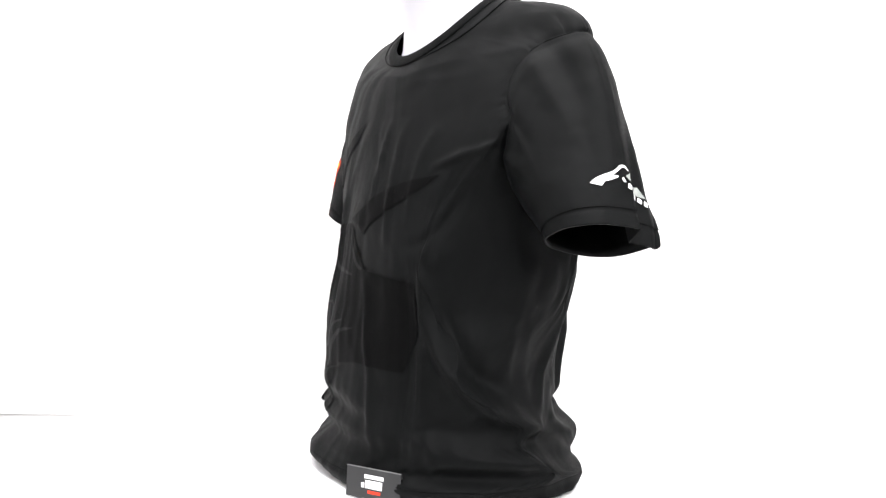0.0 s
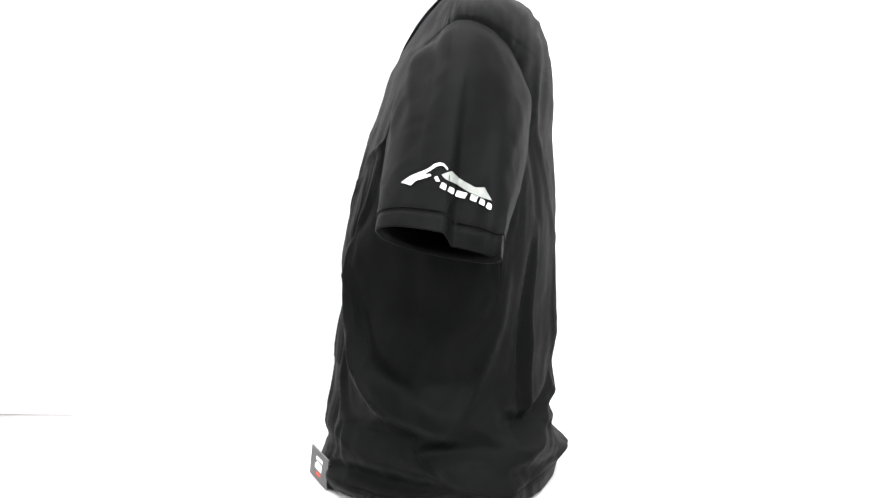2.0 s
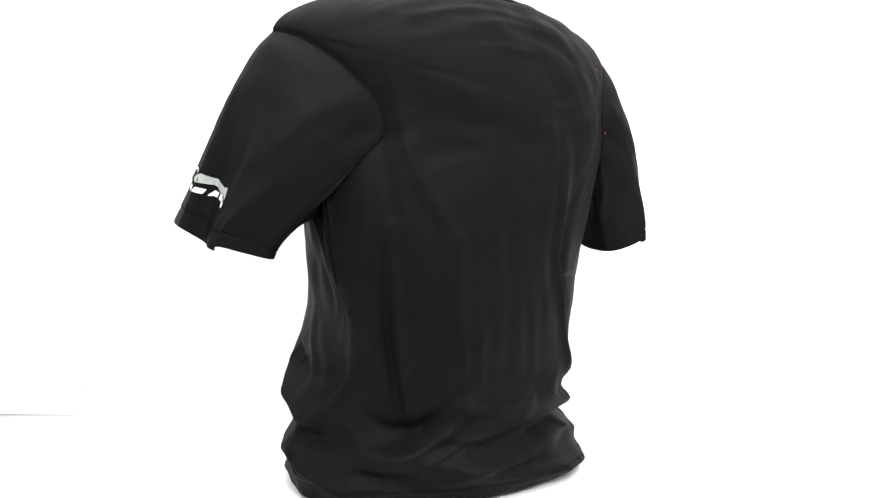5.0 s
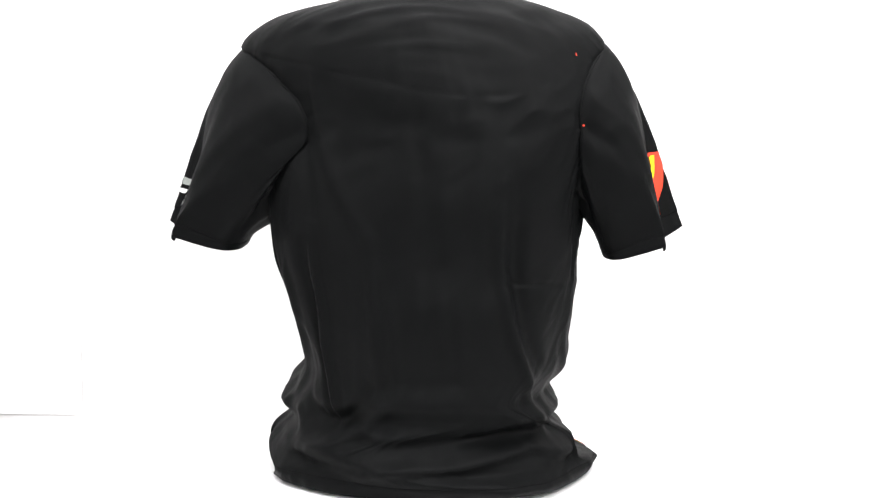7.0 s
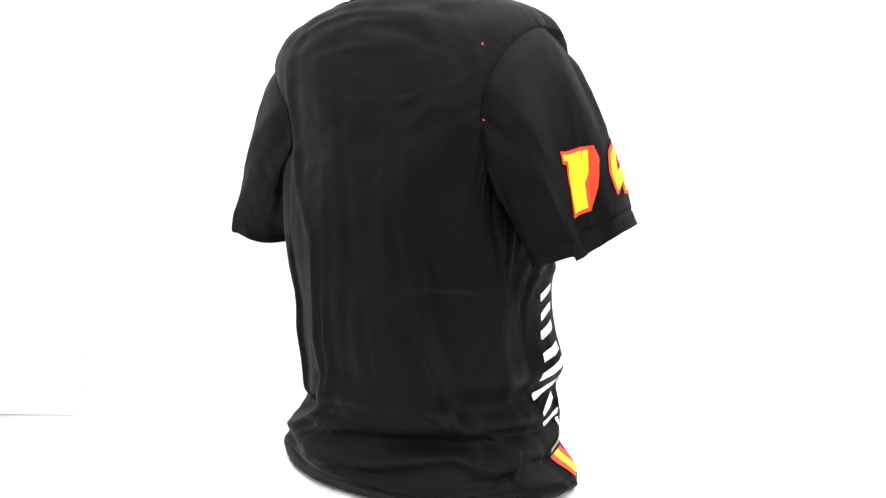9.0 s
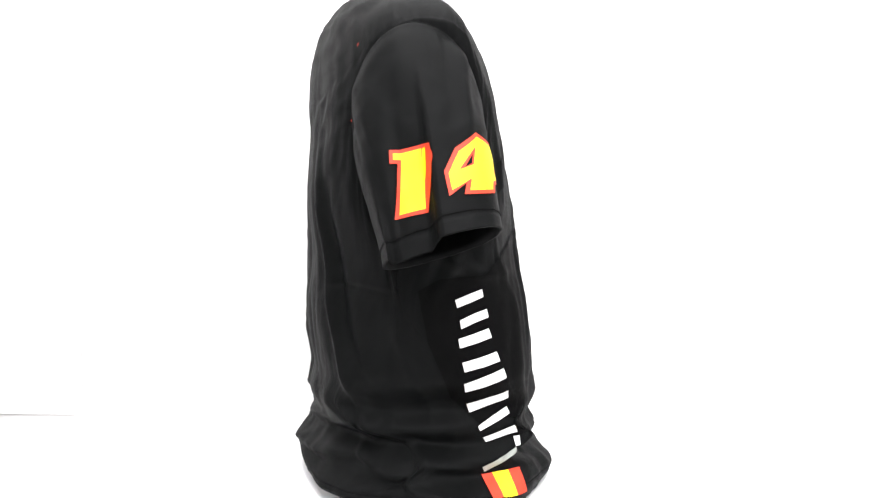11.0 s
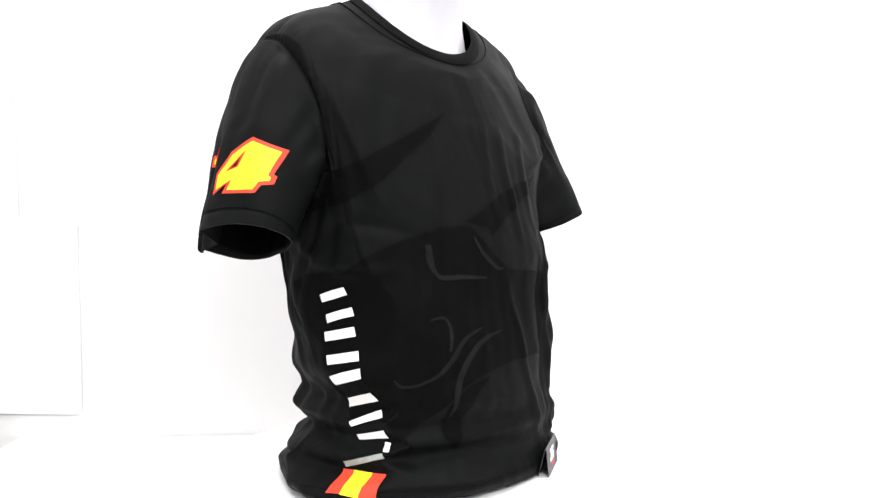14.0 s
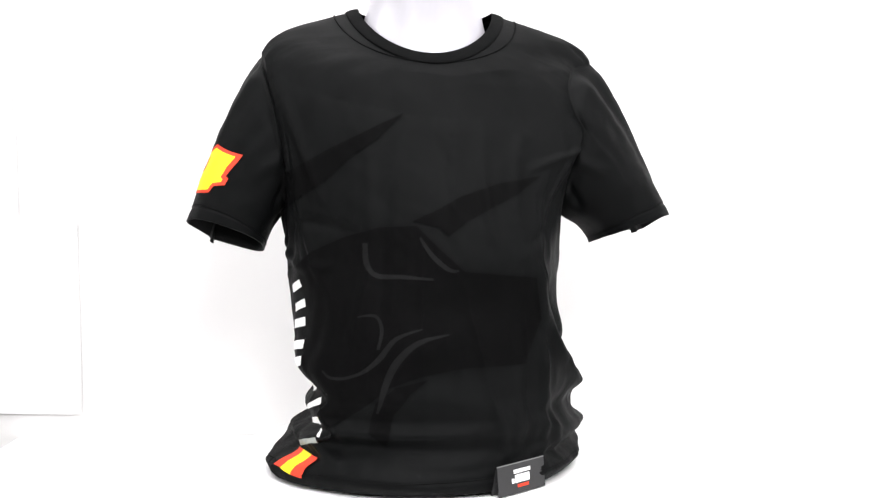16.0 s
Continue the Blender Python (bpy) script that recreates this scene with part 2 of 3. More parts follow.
def yoke_point(phi, u):
    """From the chest outline up over the shoulders to the neckline; u runs from 0 to 1."""
    a = torso_point(phi, TOP)
    side = shoulder(phi)
    a.z += LIFT * side
    a.x += widen(phi)
    a.y += 0.02 * side * max(0.0, math.cos(phi))
    b = neckline(phi)
    below = torso_point(phi, TOP - 0.03)
    tang = (torso_point(phi, TOP) - below).normalized() * 0.09 * (1 - 0.75 * side)
    c1 = a + tang + Vector((-0.025 * math.cos(phi), 0, 0.022)) * side
    out = Vector((math.cos(phi), (0.6 if phi < math.pi else 0.3) * math.sin(phi), 0)) * 0.06
    c2 = b + out + Vector((0, 0, -0.022 - 0.012 * max(0.0, -math.sin(phi)) + 0.022 * max(0.0, math.sin(phi))))
    v = 1 - u
    return a * v**3 + c1 * (3 * u * v * v) + c2 * (3 * u * u * v) + b * u**3


def torso_rings(nz=200, nyoke=44):
    rings = []
    phis = [2 * math.pi * i / NU for i in range(NU)]
    for k, (g, z) in enumerate(((-0.05, 0.012), (-0.02, 0.004), (-0.006, 0.003))):
        rings.append([torso_point(p, 0.004, g) + Vector((0, 0, z - 0.004)) for p in phis])
    for j in range(nz + 1):
        z = 0.006 + (TOP - 0.006) * j / nz
        ring = []
        for p in phis:
            zz = z + LIFT * shoulder(p) * smoothstep(0.25, TOP, z) * (z - 0.25) / (TOP - 0.25)
            q = torso_point(p, z)
            q.z = zz
            side = shoulder(p) * smoothstep(0.36, TOP, z)
            q.x += widen(p) * smoothstep(0.36, TOP, z)
            q.y += 0.02 * side * max(0.0, math.cos(p))
            n = Vector((math.cos(p), math.sin(p), 0))
            ring.append(q + n * folds(p, z))
        rings.append(ring)
    for j in range(1, nyoke + 1):
        u = j / nyoke
        ring = []
        for p in phis:
            q = yoke_point(p, u)
            n = Vector((math.cos(p), math.sin(p), 0.6)).normalized()
            ring.append(q + n * folds(p, TOP) * (1 - u) ** 2 + n * (0.0015 * noise.noise(q * 30) + 0.003 * (0.4 - abs(noise.noise(Vector((q.x * 9, q.y * 14, q.z * 34))))) + 0.004 * smoothstep(0.6, 0.95, math.sin(p)) * (0.35 - abs(noise.noise(Vector((q.x * 5, 4, q.z * 60 + 90 * q.x * q.x)))))) * math.sin(math.pi * u))
        rings.append(ring)
    return rings


ARMHOLE, NA = {}, 240


def find_armholes(tree):
    """The two seams, where the sleeves are set on the sides of the body."""
    for s in (1, -1):
        ring = []
        for i in range(NA):
            a = 2 * math.pi * i / NA
            y, z = (0.06 if s > 0 else 0.053) + (0.08 if s > 0 else 0.077) * math.sin(a) + 0.006 * math.cos(a), 0.484 + 0.112 * math.cos(a)
            hit = None
            while hit is None:
                hit = tree.ray_cast(Vector((s * 0.7, y, z)), Vector((-s, 0, 0)))[0]
                z -= 0.002
            ring.append(hit)
        for _ in range(6):
            ring = [(ring[i - 1] + 2 * ring[i] + ring[(i + 1) % NA]) / 4 for i in range(NA)]
        ARMHOLE[s] = ring


def armhole(s, a):
    u = (a / (2 * math.pi) % 1) * NA
    i = int(u)
    return ARMHOLE[s][i % NA].lerp(ARMHOLE[s][(i + 1) % NA], u - i)


# the hem of each sleeve: its middle out from the body, back and up, half its width, half its depth, how much lower its back hangs
HEM = {1: (0.318, 0.043, 0.343, 0.056, 0.068, 0.012), -1: (0.294, 0.037, 0.338, 0.053, 0.066, 0.017)}
# gathers that run out from the armhole into the sleeve: angle round it, slant, half width, length, height in mm
GATHERS = ((2.0, 0.5, 0.1, 0.55, 5), (2.35, 0.3, 0.1, 0.4, -5), (1.55, -0.3, 0.12, 0.5, -3), (1.2, -0.4, 0.12, 0.75, 3), (-1.9, 0.4, 0.1, 0.5, 5), (-2.3, -0.4, 0.1, 0.45, -5),
           (-1.4, 0.3, 0.12, 0.6, -3), (-0.75, 0.35, 0.12, 0.7, 4), (-0.45, 0.3, 0.1, 0.6, -3), (2.75, 0.1, 0.12, 0.4, 4))


def sleeve_point(s, a, v):
    """s: +1 wearer's left, -1 right. a: angle round the sleeve, 0 at the top or outside, 90 degrees at the back. v: 0 shoulder seam, 1 hem."""
    a = (a + math.pi) % (2 * math.pi) - math.pi
    ca, sa = math.cos(a), math.sin(a)
    x, y, z, wide, deep, hang = HEM[s]
    start = armhole(s, a)
    start.x *= s
    # the hem lies flat over the back of the arm
    flat = 0.9 if sa < 0 else 0.28 if ca > 0 else 0.7
    hc, hs = math.copysign(abs(ca) ** flat, ca), math.copysign(abs(sa) ** (0.9 if sa < 0 else 0.7), sa)
    end = Vector((x + wide * hc, y + deep * hs, z + 0.018 * hc - hang * hs))
    top, low = max(0.0, ca), max(0.0, -ca)
    leave = Vector((0.6 + 0.18 * top, (0.16 if sa > 0 or s > 0 else 0.04) * sa, -0.74 + 0.13 * top)).normalized() * (0.148 - 0.075 * low)
    reach = Vector((0.35, -0.05, -0.94)) * (0.13 - 0.06 * low)
    v2, v3 = v * v, v**3
    p = start * (2 * v3 - 3 * v2 + 1) + leave * (v3 - 2 * v2 + v) + end * (3 * v2 - 2 * v3) + reach * (v3 - v2)
    out = Vector((0.9 * ca, sa, 0.4 * ca)).normalized()
    # a pressed pleat: the back layer lies further in and hangs lower than the front one
    behind = smoothstep(0.07, 0.14, a) * (1 - smoothstep(0.9, 1.7, a))
    p.x -= (0.021 + 0.006 * (1 - smoothstep(0.3, 0.75, a))) * behind * smoothstep(0.25, 0.85, v)
    p.z -= 0.016 * v3 * behind
    # the back edge of that layer stands out like a corner
    p.x += 0.045 * v * (1 - v) * smoothstep(0.45, 0.9, a) * (1 - smoothstep(1.3, 1.9, a))
    # fuller over the shoulder's back and front corners
    crease = (0.003 if sa > 0 else 0.008 if s > 0 else 0.001) * 2 * max(0.0, ca) * abs(sa) * smoothstep(0.0, 0.15, v) * (1 - smoothstep(0.2, 0.55, v))
    for at, slant, w, far, height in GATHERS:
        crease += height / 1000 * math.exp(-(((a - at - slant * v) / w) ** 2)) * smoothstep(0, 0.08, v) * (1 - smoothstep(0.4 * far, far, v))
    q = p * 14 + Vector((0, 0, s * 5))
    free = smoothstep(0.02, 0.2, v)
    p += out * (crease + free * (0.0025 * noise.noise(q) + 0.002 * (0.4 - abs(noise.noise(q * 1.7))) + 0.0006 * noise.noise(q * 4))
                - 0.0012 * math.exp(-(((v - 0.89) / 0.012) ** 2)) + 0.0006 * math.exp(-(((v - 0.03) / 0.02) ** 2)))
    return Vector((s * p.x, p.y, p.z))


def sleeve_bm(s):
    na, nv = 190, 100
    rings = []
    for j in range(nv + 1):
        rings.append([sleeve_point(s, 2 * math.pi * i / na, j / nv) for i in range(na)])
    # the seam allowance, tucked under the body
    mid = sum(rings[0], Vector()) / na
    rings.insert(0, [mid + (q - mid) * 0.95 + Vector((-s * 0.012, 0, 0)) for q in rings[0]])
    # turned hem and lining
    for v, g in ((1.0, 0.965), (0.9, 0.955), (0.7, 0.95), (0.4, 0.94)):
        ring = [sleeve_point(s, 2 * math.pi * i / na, v) for i in range(na)]
        mid = sum(ring, Vector()) / na
        rings.append([mid + (q - mid) * g for q in ring])
    return loft(rings, flip=s < 0)[0]


# ---- things that turn ----
from mathutils.bvhtree import BVHTree
from mathutils.kdtree import KDTree

turning = []
shirt = tagged(new("t_shirt"), "black cotton t-shirt with printed sleeves, worn by the mannequin", "t-shirt")
turning.append(shirt)
rings = torso_rings()
bm, _ = loft(rings)
find_armholes(BVHTree.FromBMesh(bm))
# the cloth sinks along the armhole seams and puckers beside them
seams = KDTree(2 * NA)
for s in (1, -1):
    for i, q in enumerate(ARMHOLE[s]):
        seams.insert(q, i)
seams.balance()
bm.normal_update()
for v in bm.verts:
    if v.co.z > 0.3 and abs(v.co.x) > 0.12:
        q, i, d = seams.find(v.co)
        if d < 0.05:
            run = i % NA
            v.co += v.normal * (-0.0012 * math.exp(-((d / 0.004) ** 2)) + 0.002 * math.exp(-(d / 0.014)) * noise.noise(Vector((run * 0.55, d * 25, 0))))
body = part("body", bm, COTTON, shirt)


def cord(points, radius, sides=6):
    """A closed thread or seam along a ring of points."""
    n = len(points)
    rings = []
    for k in range(sides):
        a = 2 * math.pi * k / sides
        ring = []
        for i, p in enumerate(points):
            along = (points[(i + 1) % n] - points[i - 1]).normalized()
            u = along.orthogonal().normalized()
            ring.append(p + (u * math.cos(a) + along.cross(u) * math.sin(a)) * radius)
        rings.append(ring)
    return loft(rings + rings[:1])[0]


sleeves = {}
for s in (1, -1):
    sleeves[s] = part("sleeve", sleeve_bm(s), COTTON, shirt)
    part("armhole_seam", cord([sleeve_point(s, 2 * math.pi * i / 90, 0.006) for i in range(90)], 0.0009), COTTON, sleeves[s], "raised armhole seam")
    part("hem_stitching", cord([sleeve_point(s, 2 * math.pi * i / 90, 0.875) for i in range(90)], 0.0009), RIB, sleeves[s], "black hem stitching")
part("hem_stitching", cord([torso_point(2 * math.pi * i / NU, 0.024) + Vector((math.cos(2 * math.pi * i / NU), math.sin(2 * math.pi * i / NU), 0)) * folds(2 * math.pi * i / NU, 0.024) for i in range(NU)], 0.0011), RIB, body, "black hem stitching")
part("neck_stitching", cord([yoke_point(2 * math.pi * i / NU, 0.8) + Vector((0, 0, 0.001)) for i in range(NU)], 0.001), RIB, body, "black neckline stitching")

# ribbed collar band
rings = []
for k in range(13):
    a = 2 * math.pi * k / 12
    ring = []
    for i in range(NU):
        p = 2 * math.pi * i / NU
        b, low = neckline(p), yoke_point(p, 0.86)
        along = (b - low).normalized()
        out = Vector((math.cos(p), math.sin(p), 0.5)).normalized()
        ring.append(b - along * (0.009 - 0.0095 * math.cos(a)) + out * (0.0012 + 0.002 * math.sin(a)))
    rings.append(ring)
part("collar", loft(rings)[0], RIB, shirt, "ribbed black crew neck collar")


# white display bust under the garment
def bust_rings():
    out = []
    n = 72
    for j in range(24):
        z = 0.0 + 0.5 * j / 23
        out.append([torso_point(2 * math.pi * i / n, max(z, 0.12), -0.04) * 1.0 + Vector((0, 0, z - max(z, 0.12))) for i in range(n)])
    # shoulders to neck, then the neck leaning forward
    for k, (z, rx, ry, y) in enumerate(((0.55, 0.15, 0.085, 0.045), (0.585, 0.115, 0.07, 0.042), (0.61, 0.1, 0.066, 0.042), (0.64, 0.09, 0.064, 0.04),
                                        (0.67, 0.081, 0.063, 0.032), (0.70, 0.076, 0.063, 0.022), (0.74, 0.078, 0.067, 0.01), (0.78, 0.08, 0.07, -0.004))):
        ring = []
        for i in range(n):
            p = 2 * math.pi * i / n
            r = 1.0
            d = (p - 1.5 * math.pi)
            # the two neck cords and the hollow between them
            spread = 0.25 + 0.5 * smoothstep(0.6, 0.78, z)
            r += 0.05 * (math.exp(-((abs(d) - spread) / 0.16) ** 2)) - 0.05 * math.exp(-(d / 0.16) ** 2) * (1 - smoothstep(0.62, 0.7, z))
            ring.append(Vector((-0.006 + rx * r * math.cos(p), y + ry * r * math.sin(p), z)))
        out.append(ring)
    return out


bm, rows = loft(bust_rings())
bm.faces.new(rows[0][::-1])
bm.faces.new(rows[-1])
bust = tagged(part("mannequin", bm, SKIN), "glossy white plastic mannequin bust wearing the shirt", "mannequin")
turning.append(bust)


def disc_bm(r, z0, z1, n=128, bevel=0.003):
    prof = ((0.0, z1), (r - bevel, z1), (r, z1 - bevel), (r, z0 + bevel), (r - bevel, z0), (0.0, z0))
    bm = bmesh.new()
    rows = [[bm.verts.new((a * math.cos(2 * math.pi * i / n), a * math.sin(2 * math.pi * i / n), z)) for i in range(n)] for a, z in prof[1:-1]]
    for a, b in zip(rows, rows[1:]):
        for i in range(n):
            bm.faces.new((a[i], b[i], b[(i + 1) % n], a[(i + 1) % n]))
    bm.faces.new(rows[0])
    bm.faces.new(rows[-1][::-1])
    return bm


platter = tagged(new("turntable"), "round white motorised display turntable on the table", "turntable")
part("board", disc_bm(0.333, -0.016, 0.0), DISC, platter, smooth=False)
part("motor_base", disc_bm(0.16, DROP, -0.016, 64), DISC, platter, smooth=False)
turning.append(platter)


# ---- prints on the cloth ----
cloth_points, cloth_faces = [], []
for ob in (body, *sleeves.values()):
    if ob.name.split(".")[0] in ("body", "sleeve"):
        base = len(cloth_points)
        cloth_points += [v.co.copy() for v in ob.data.vertices]
        cloth_faces += [[base + i for i in p.vertices] for p in ob.data.polygons]
cloth = BVHTree.FromPolygons(cloth_points, cloth_faces)
# the sides from which a print is laid on: away from the wearer's right, left, front, back and the outside of the right arm
SIDES = {"R": (Vector((-1, 0, 0)), Vector((0, -1, 0))), "L": (Vector((1, 0, 0)), Vector((0, 1, 0))),
         "F": (Vector((0, -1, 0)), Vector((1, 0, 0))), "B": (Vector((0, 1, 0)), Vector((-1, 0, 0))), "O": (Vector((-0.897, -0.4415, 0)), Vector((0.4415, -0.897, 0)))}


def ink(name, side, shape, mat, layer=1, label="", parent=shirt, strip=False, step=0.0035):
    """A printed shape, given in millimetres across and up, laid on the cloth so that it follows the folds."""
    out, across = SIDES[side]
    bm = bmesh.new()
    if strip:  # a stroke: its two edges, gone along smoothly, with faces between them
        half = len(shape) // 2
        edges = []
        for line in (shape[:half], shape[half:][::-1]):
            line = [Vector(q) for q in line]
            fine = []
            for i in range(half - 1):
                a, b, c, d = line[max(0, i - 1)], line[i], line[i + 1], line[min(half - 1, i + 2)]
                for t in (0, 0.25, 0.5, 0.75):
                    fine.append(0.5 * (2 * b + (c - a) * t + (2 * a - 5 * b + 4 * c - d) * t * t + (3 * b - a - 3 * c + d) * t**3))
            edges.append([bm.verts.new((q.x / 1000, q.y / 1000, 0)) for q in fine + line[-1:]])
        for i in range(len(edges[0]) - 1):
            bm.faces.new((edges[0][i], edges[0][i + 1], edges[1][i + 1], edges[1][i]))
    else:
        bm.faces.new([bm.verts.new((x / 1000, y / 1000, 0)) for x, y in shape])
    bmesh.ops.triangulate(bm, faces=bm.faces[:], ngon_method="EAR_CLIP")
    for axis in (0, 1):
        lo, hi = min(v.co[axis] for v in bm.verts), max(v.co[axis] for v in bm.verts)
        k = lo + step
        while k < hi:
            co, no = Vector((0, 0, 0)), Vector((0, 0, 0))
            co[axis], no[axis] = k, 1
            bmesh.ops.bisect_plane(bm, geom=bm.verts[:] + bm.edges[:] + bm.faces[:], plane_co=co, plane_no=no, dist=1e-6)
            k += step
    lost = []
    for v in bm.verts:
        start = across * v.co.x + Vector((0, 0, v.co.y)) + out * 0.8
        hit, normal, _, _ = cloth.ray_cast(start, -out)
        if hit is None:
            lost.append(v)
            continue
        if normal.dot(out) < 0:
            normal = -normal
        v.co = hit + (normal * 0.6 + out * 0.4).normalized() * (0.0009 + 0.0004 * layer)
    bmesh.ops.delete(bm, geom=lost, context="VERTS")
    bmesh.ops.recalc_face_normals(bm, faces=bm.faces[:])
    return part(name, bm, mat, parent, label)


ink("digit", "R", [(-97, 446), (-85, 446), (-55, 454), (-53, 440), (-55, 378), (-93, 370), (-90, 400), (-88, 431), (-97, 431)], RED_INK, 1, "red-outlined yellow digit 1", sleeves[-1])
ink("digit_fill", "R", [(-93, 442), (-84, 442), (-58, 449), (-57, 425), (-58, 382), (-88, 375), (-86, 400), (-84, 427), (-84, 435), (-93, 435)], YELLOW_INK, 2, "", sleeves[-1])
ink("digit", "O", [(-181, 396), (-181, 422), (-163, 448), (-134, 466), (-97, 450), (-107, 421), (-104, 418), (-106, 409), (-117, 408), (-122, 399), (-165, 398), (-160, 410)], RED_INK, 1, "red-outlined yellow digit 4", sleeves[-1])
ink("digit_fill", "O", [(-177, 402), (-177, 420), (-160, 444), (-134, 461), (-103, 448), (-112, 420), (-109, 417), (-110, 413), (-120, 412), (-125, 403), (-158, 402), (-153, 415)], YELLOW_INK, 2, "", sleeves[-1])
ink("digit_outline", "O", [(-165, 424), (-139, 451), (-147, 430)], RED_INK, 3, "", sleeves[-1])
ink("digit_gap", "O", [(-158, 427), (-145, 442), (-149, 431)], COTTON, 4, "", sleeves[-1])
ink("bar", "R", [(-5, 267), (14, 274), (31, 279), (34, 269), (17, 263), (-2, 257)], WHITE_INK, 3, "white printed bar", body)
ink("bar", "R", [(2, 241), (21, 248), (39, 253), (42, 242), (24, 237), (4, 230)], WHITE_INK, 3, "white printed bar", body)
ink("bar", "R", [(0, 218), (22, 223), (42, 228), (46, 216), (25, 211), (2, 206)], WHITE_INK, 3, "white printed bar", body)
ink("bar", "R", [(5, 188), (29, 193), (52, 198), (56, 186), (32, 181), (8, 176)], WHITE_INK, 3, "white printed bar", body)
ink("bar", "R", [(8, 161), (35, 170), (60, 177), (64, 165), (38, 157), (11, 149)], WHITE_INK, 3, "white printed bar", body)
ink("bar", "R", [(16, 130), (43, 139), (69, 147), (72, 135), (47, 127), (20, 118)], WHITE_INK, 3, "white printed bar", body)
ink("bar", "R", [(29, 102), (50, 112), (71, 122), (75, 112), (53, 104), (32, 96)], WHITE_INK, 3, "white printed bar", body)
ink("bar", "R", [(37, 86), (59, 92), (81, 98), (86, 88), (64, 84), (41, 79)], WHITE_INK, 3, "white printed bar", body)
ink("dot", "R", [(80, 82), (89, 82), (89, 71), (82, 70)], WHITE_INK, 3, "white printed dot", body)
ink("bar", "R", [(32, 53), (82, 69), (83, 63), (35, 46)], GREY_INK, 3, "silver grey printed bar", body)
ink("flag_stripe", "R", [(31, 43), (46, 43), (54, 21), (39, 21)], RED_INK, 3, "red printed stripe", body)
ink("flag_stripe", "R", [(46, 43), (70, 42), (75, 18), (54, 21)], YELLOW_INK, 3, "yellow printed stripe", body)
ink("flag_stripe", "R", [(70, 42), (87, 42), (91, 17), (75, 18)], RED_INK, 3, "red printed stripe", body)
ink("emblem_stroke", "L", [(17, 407), (26, 415), (37, 422), (45, 427), (51, 427), (55, 423), (56, 424), (51, 430), (43, 430), (34, 424), (16, 417), (6, 410)], WHITE_INK, 1, "white printed curved stroke", sleeves[1], True)
ink("emblem_stroke", "L", [(19, 411), (30, 414), (39, 417), (37, 419), (23, 417), (13, 413)], WHITE_INK, 1, "", sleeves[1], True)
ink("emblem_dot", "L", [(42, 415), (45, 417), (48, 411), (44, 411)], WHITE_INK, 1, "", sleeves[1])
ink("emblem_wing", "L", [(49, 418), (59, 422), (65, 415), (83, 405), (93, 405), (101, 391), (90, 394), (78, 399), (62, 409), (53, 414)], GREY_INK, 1, "silver grey printed wing shape", sleeves[1])
ink("bar", "L", [(48, 405), (51, 403), (54, 402), (55, 407), (53, 409), (50, 410)], WHITE_INK, 2, "white printed bar", sleeves[1])
ink("bar", "L", [(56, 401), (58, 399), (60, 398), (61, 403), (59, 405), (57, 406)], WHITE_INK, 2, "white printed bar", sleeves[1])
ink("bar", "L", [(61, 396), (64, 395), (72, 393), (75, 399), (66, 400), (63, 402)], WHITE_INK, 2, "white printed bar", sleeves[1])
ink("bar", "L", [(77, 392), (81, 391), (84, 389), (86, 395), (83, 396), (79, 398)], WHITE_INK, 2, "white printed bar", sleeves[1])
ink("bar", "L", [(87, 388), (90, 387), (93, 385), (94, 390), (92, 392), (89, 393)], WHITE_INK, 2, "white printed bar", sleeves[1])
ink("bar", "L", [(95, 384), (97, 382), (100, 381), (101, 386), (99, 388), (97, 389)], WHITE_INK, 2, "white printed bar", sleeves[1])
ink("tonal_print", "F", [(-49, 506), (-85, 470), (-119, 448), (-157, 413), (-185, 395), (-215, 371), (-216, 421), (-184, 438), (-150, 457), (-107, 478)], TONAL, 1, "matt black tonal print on the chest", body)
ink("tonal_print", "F", [(143, 422), (104, 396), (72, 381), (32, 361), (6, 341), (-6, 353), (-42, 361), (-6, 377), (25, 394), (78, 411)], TONAL, 1, "matt black tonal print on the chest", body)
ink("tonal_print", "F", [(-205, 287), (-174, 319), (-132, 339), (-86, 353), (-36, 355), (-6, 324), (27, 294), (130, 283), (138, 226), (113, 167), (25, 168), (-31, 159), (-78, 143), (-129, 99), (-162, 81), (-167, 131), (-171, 201)], TONAL, 1, "matt black tonal print on the chest", body)
ink("tonal_print", "F", [(-102, 84), (-93, 124), (-67, 144), (-24, 154), (-48, 136), (-69, 109), (-80, 64)], TONAL, 1, "matt black tonal print on the chest", body)
ink("tonal_line", "F", [(-106, 332), (-105, 304), (-90, 286), (-57, 285), (-15, 283), (-15, 286), (-57, 291), (-87, 292), (-99, 307), (-100, 332)], TONAL_LINE, 2, "faint grey printed line", body, True)
ink("tonal_line", "F", [(-33, 339), (-20, 315), (3, 295), (19, 294), (19, 297), (6, 300), (-15, 319), (-31, 341)], TONAL_LINE, 2, "faint grey printed line", body, True)
ink("tonal_line", "F", [(4, 213), (-37, 206), (-68, 182), (-85, 145), (-92, 110), (-89, 109), (-77, 143), (-60, 176), (-34, 200), (4, 211)], TONAL_LINE, 2, "faint grey printed line", body, True)
ink("tonal_line", "F", [(-31, 221), (-68, 210), (-92, 182), (-118, 161), (-148, 155), (-160, 164), (-162, 162), (-149, 151), (-117, 157), (-87, 177), (-64, 206), (-31, 219)], TONAL_LINE, 2, "faint grey printed line", body, True)
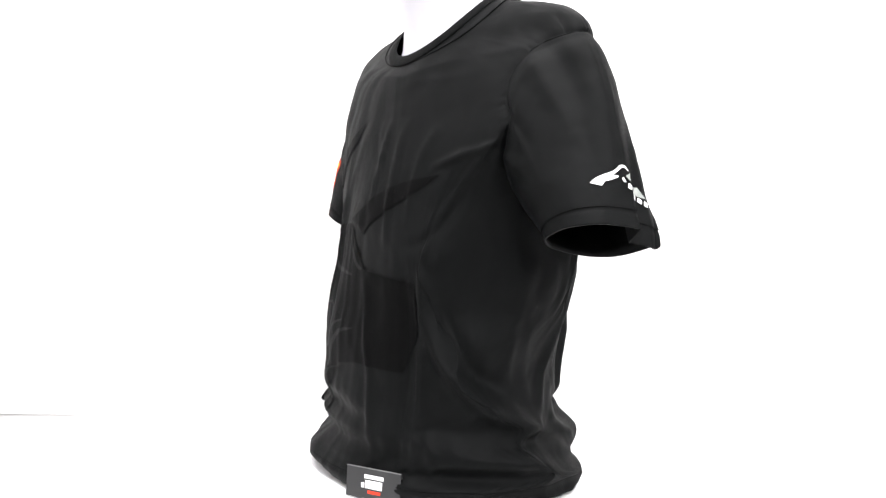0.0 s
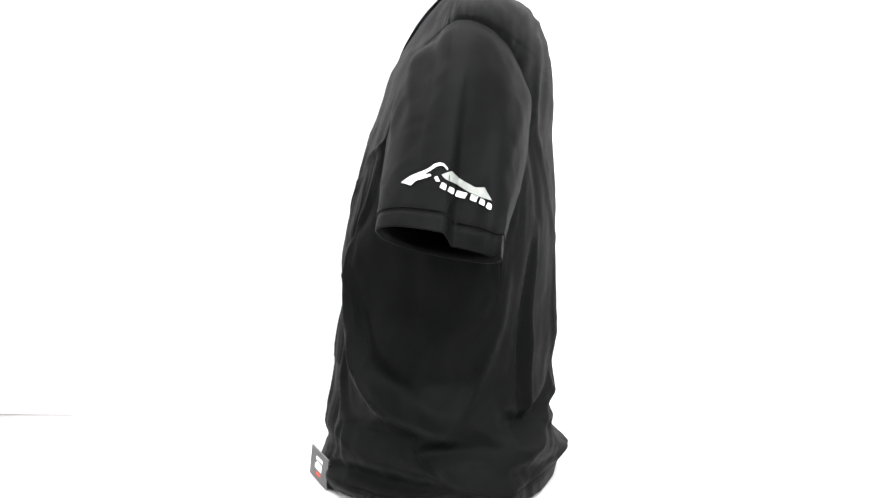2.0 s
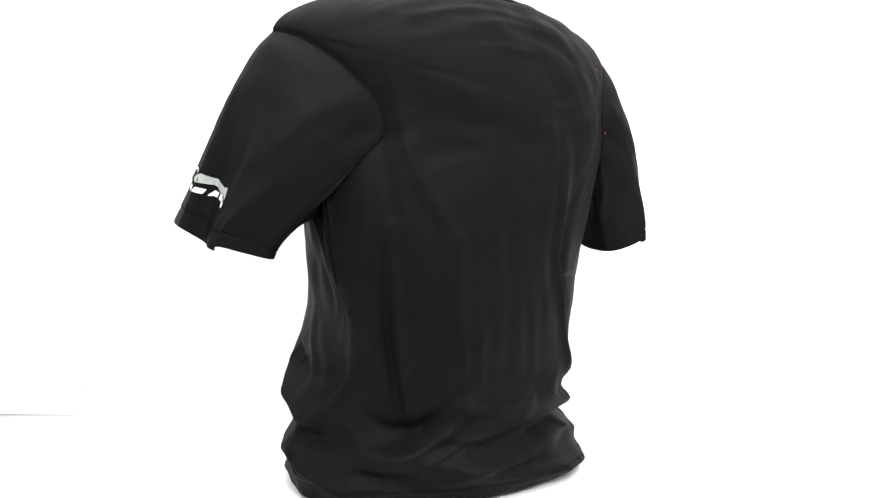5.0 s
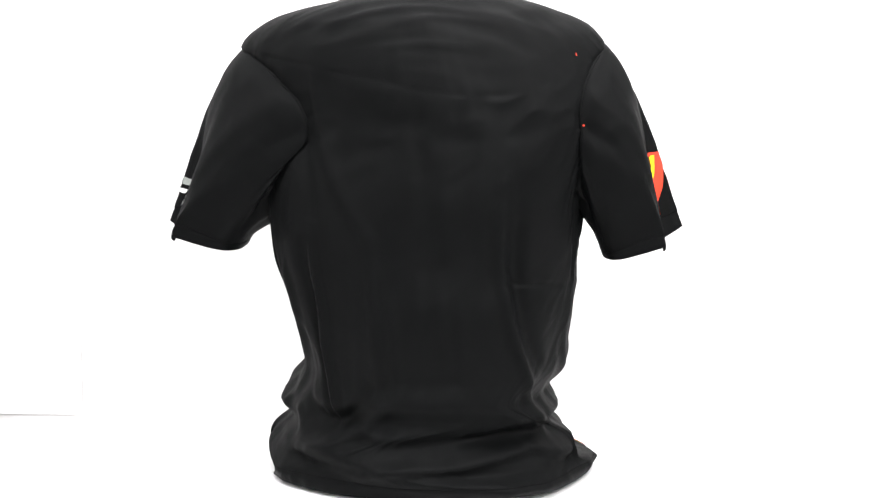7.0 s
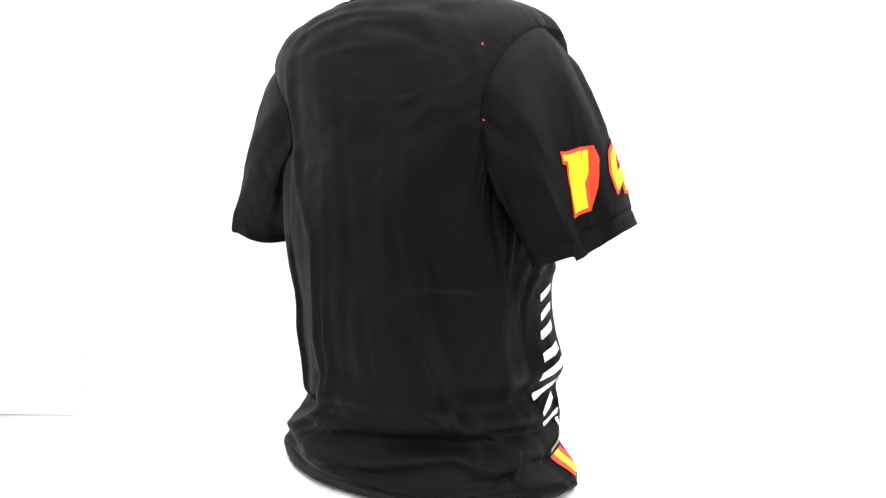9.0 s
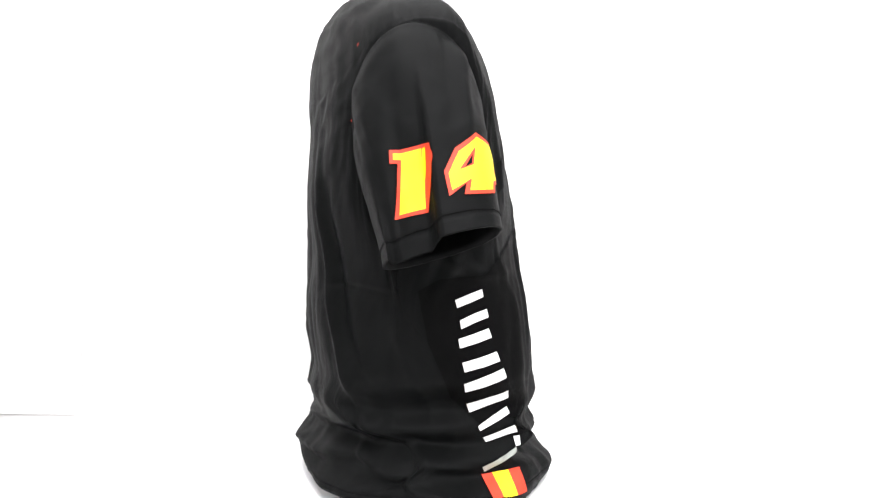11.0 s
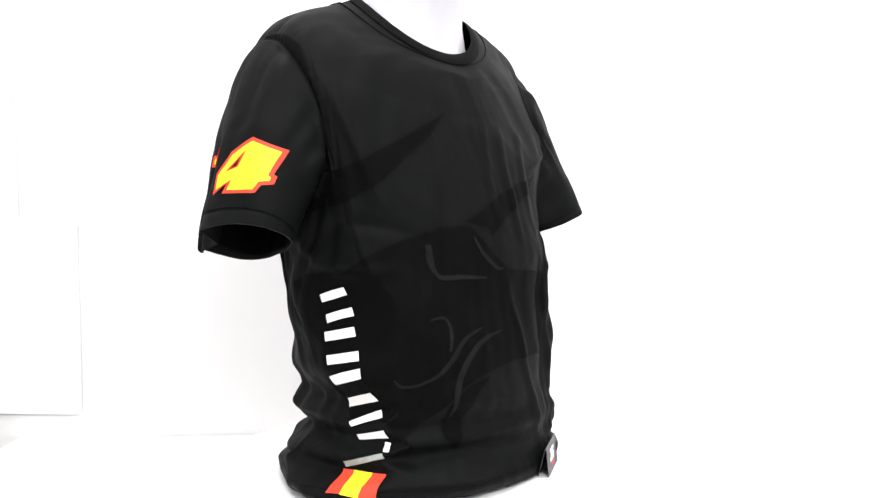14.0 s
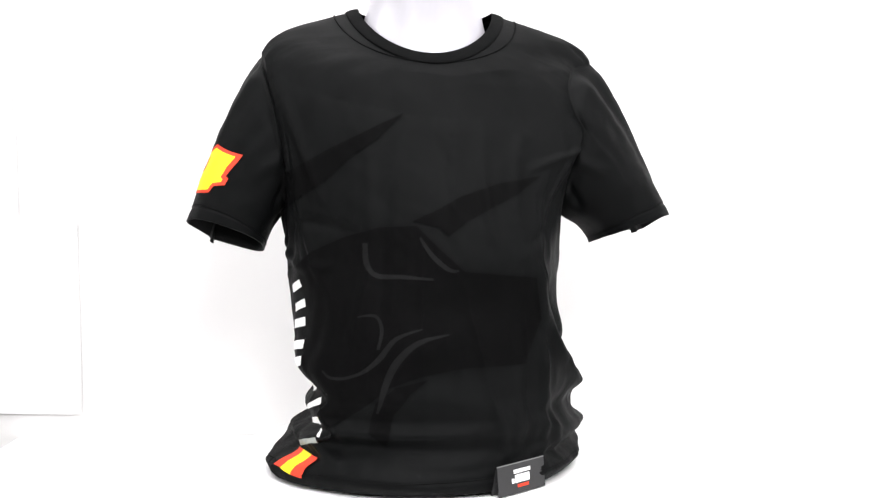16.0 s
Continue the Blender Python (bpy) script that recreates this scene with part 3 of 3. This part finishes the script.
ink("tonal_line", "F", [(-115, 235), (-93, 235), (-86, 219), (-91, 194), (-87, 194), (-81, 220), (-91, 239), (-115, 237)], TONAL_LINE, 2, "faint grey printed line", body, True)
ink("tonal_print", "R", [(-52, 280), (-24, 294), (30, 297), (85, 296), (92, 130), (40, 96), (-6, 140), (-38, 214)], TONAL, 0, "matt black tonal print on the side", body)
ink("stitch", "B", [(200, 576), (201, 576), (202, 573), (201, 572)], RED_INK, 1, "loose red stitch", body)
ink("stitch", "B", [(210, 485), (212, 485), (212, 483), (210, 483)], RED_INK, 1, "loose red stitch", body)


# ---- hang tag standing at the hem ----
tag = tagged(new("hang_tag"), "small folded black cardboard hang tag standing at the hem", "tag")
turning.append(tag)
TAG = Matrix.Translation((0.1, -0.147, 0.0)) @ pose(0, 0, 0, 0, 0, 29)


def tag_part(name, x0, x1, z0, z1, y0, y1, mat, parent, label=""):
    """A flat piece in the card's plane; x along its width, z up its leaning face."""
    bm = box_bm(x0, y0, z0, x1, y1, z1)
    bmesh.ops.transform(bm, matrix=TAG @ pose(0, 0, 0.002, -6, 0, 0), verts=bm.verts)
    return part(name, bm, mat, parent, label, smooth=False)


card = tag_part("front_panel", -0.042, 0.042, 0.0, 0.04, -0.0008, 0.0, CARD, tag)
tag_part("edge", -0.0421, 0.0421, 0.0392, 0.0403, -0.0012, 0.0002, CARD_EDGE, tag)
bm = box_bm(-0.042, 0.0, 0.0, 0.042, 0.0008, 0.04)
bmesh.ops.transform(bm, matrix=TAG @ Matrix.Translation((0, 0, 0.0)) @ pose(0, 0.0045, 0.0415, 14, 0, 0) @ Matrix.Translation((0, 0, -0.0405)), verts=bm.verts)
part("back_panel", bm, CARD, tag, smooth=False)
for x0, x1, z0, z1, mat, label in ((-0.014, 0.016, 0.0265, 0.0315, WHITE_INK, "white printed bar"), (-0.012, 0.014, 0.014, 0.0245, WHITE_INK, "white printed bar"),
                                   (-0.008, 0.012, 0.0075, 0.0115, RED_INK, "red printed bar"), (-0.018, -0.0135, 0.014, 0.0205, WHITE_INK, "white printed bar")):
    tag_part("print", x0, x1, z0, z1, -0.0012, -0.0007, mat, card, label)


# ---- papers on the wall ----
def paper(x0, x1, z0, z1, curl, seed):
    """A sheet taped to the wall, its lower edge lifting off a little."""
    n, m = 24, 24
    front, back = [], []
    bm = bmesh.new()
    for j in range(m + 1):
        for i in range(n + 1):
            u, v = i / n, j / m
            y = -0.003 - curl * (1 - v) ** 3 * (0.4 + 0.6 * u) + 0.0015 * noise.noise(Vector((u * 4, v * 4, seed)))
            p = Vector((x0 + (x1 - x0) * u, y, z0 + (z1 - z0) * v - 0.006 * u * (1 - v)))
            front.append(bm.verts.new(p))
            back.append(bm.verts.new(p + Vector((0, 0.0006, 0))))
    k = n + 1
    for j in range(m):
        for i in range(n):
            a = j * k + i
            bm.faces.new((front[a], front[a + 1], front[a + k + 1], front[a + k]))
            bm.faces.new((back[a], back[a + k], back[a + k + 1], back[a + 1]))
    ob = tagged(part("paper_sheet", bm, PAPER), "blank white paper sheet taped to the wall", "paper", group="papers on the wall")
    ob.matrix_world = wall_m
    return ob


paper(-1.04, -0.689, -0.027, 0.345, 0.006, 1.0)
paper(-1.10, -0.799, 0.348, 0.516, 0.001, 2.0)
paper(-1.12, -0.805, 0.519, 0.87, 0.001, 3.0)

# ---- the turning ----
def motions():
    for ob in turning:
        walk(ob, [(t, pose(0, 0, 0, 0, 0, START + SPEED * t)) for t in range(17)])


motions()
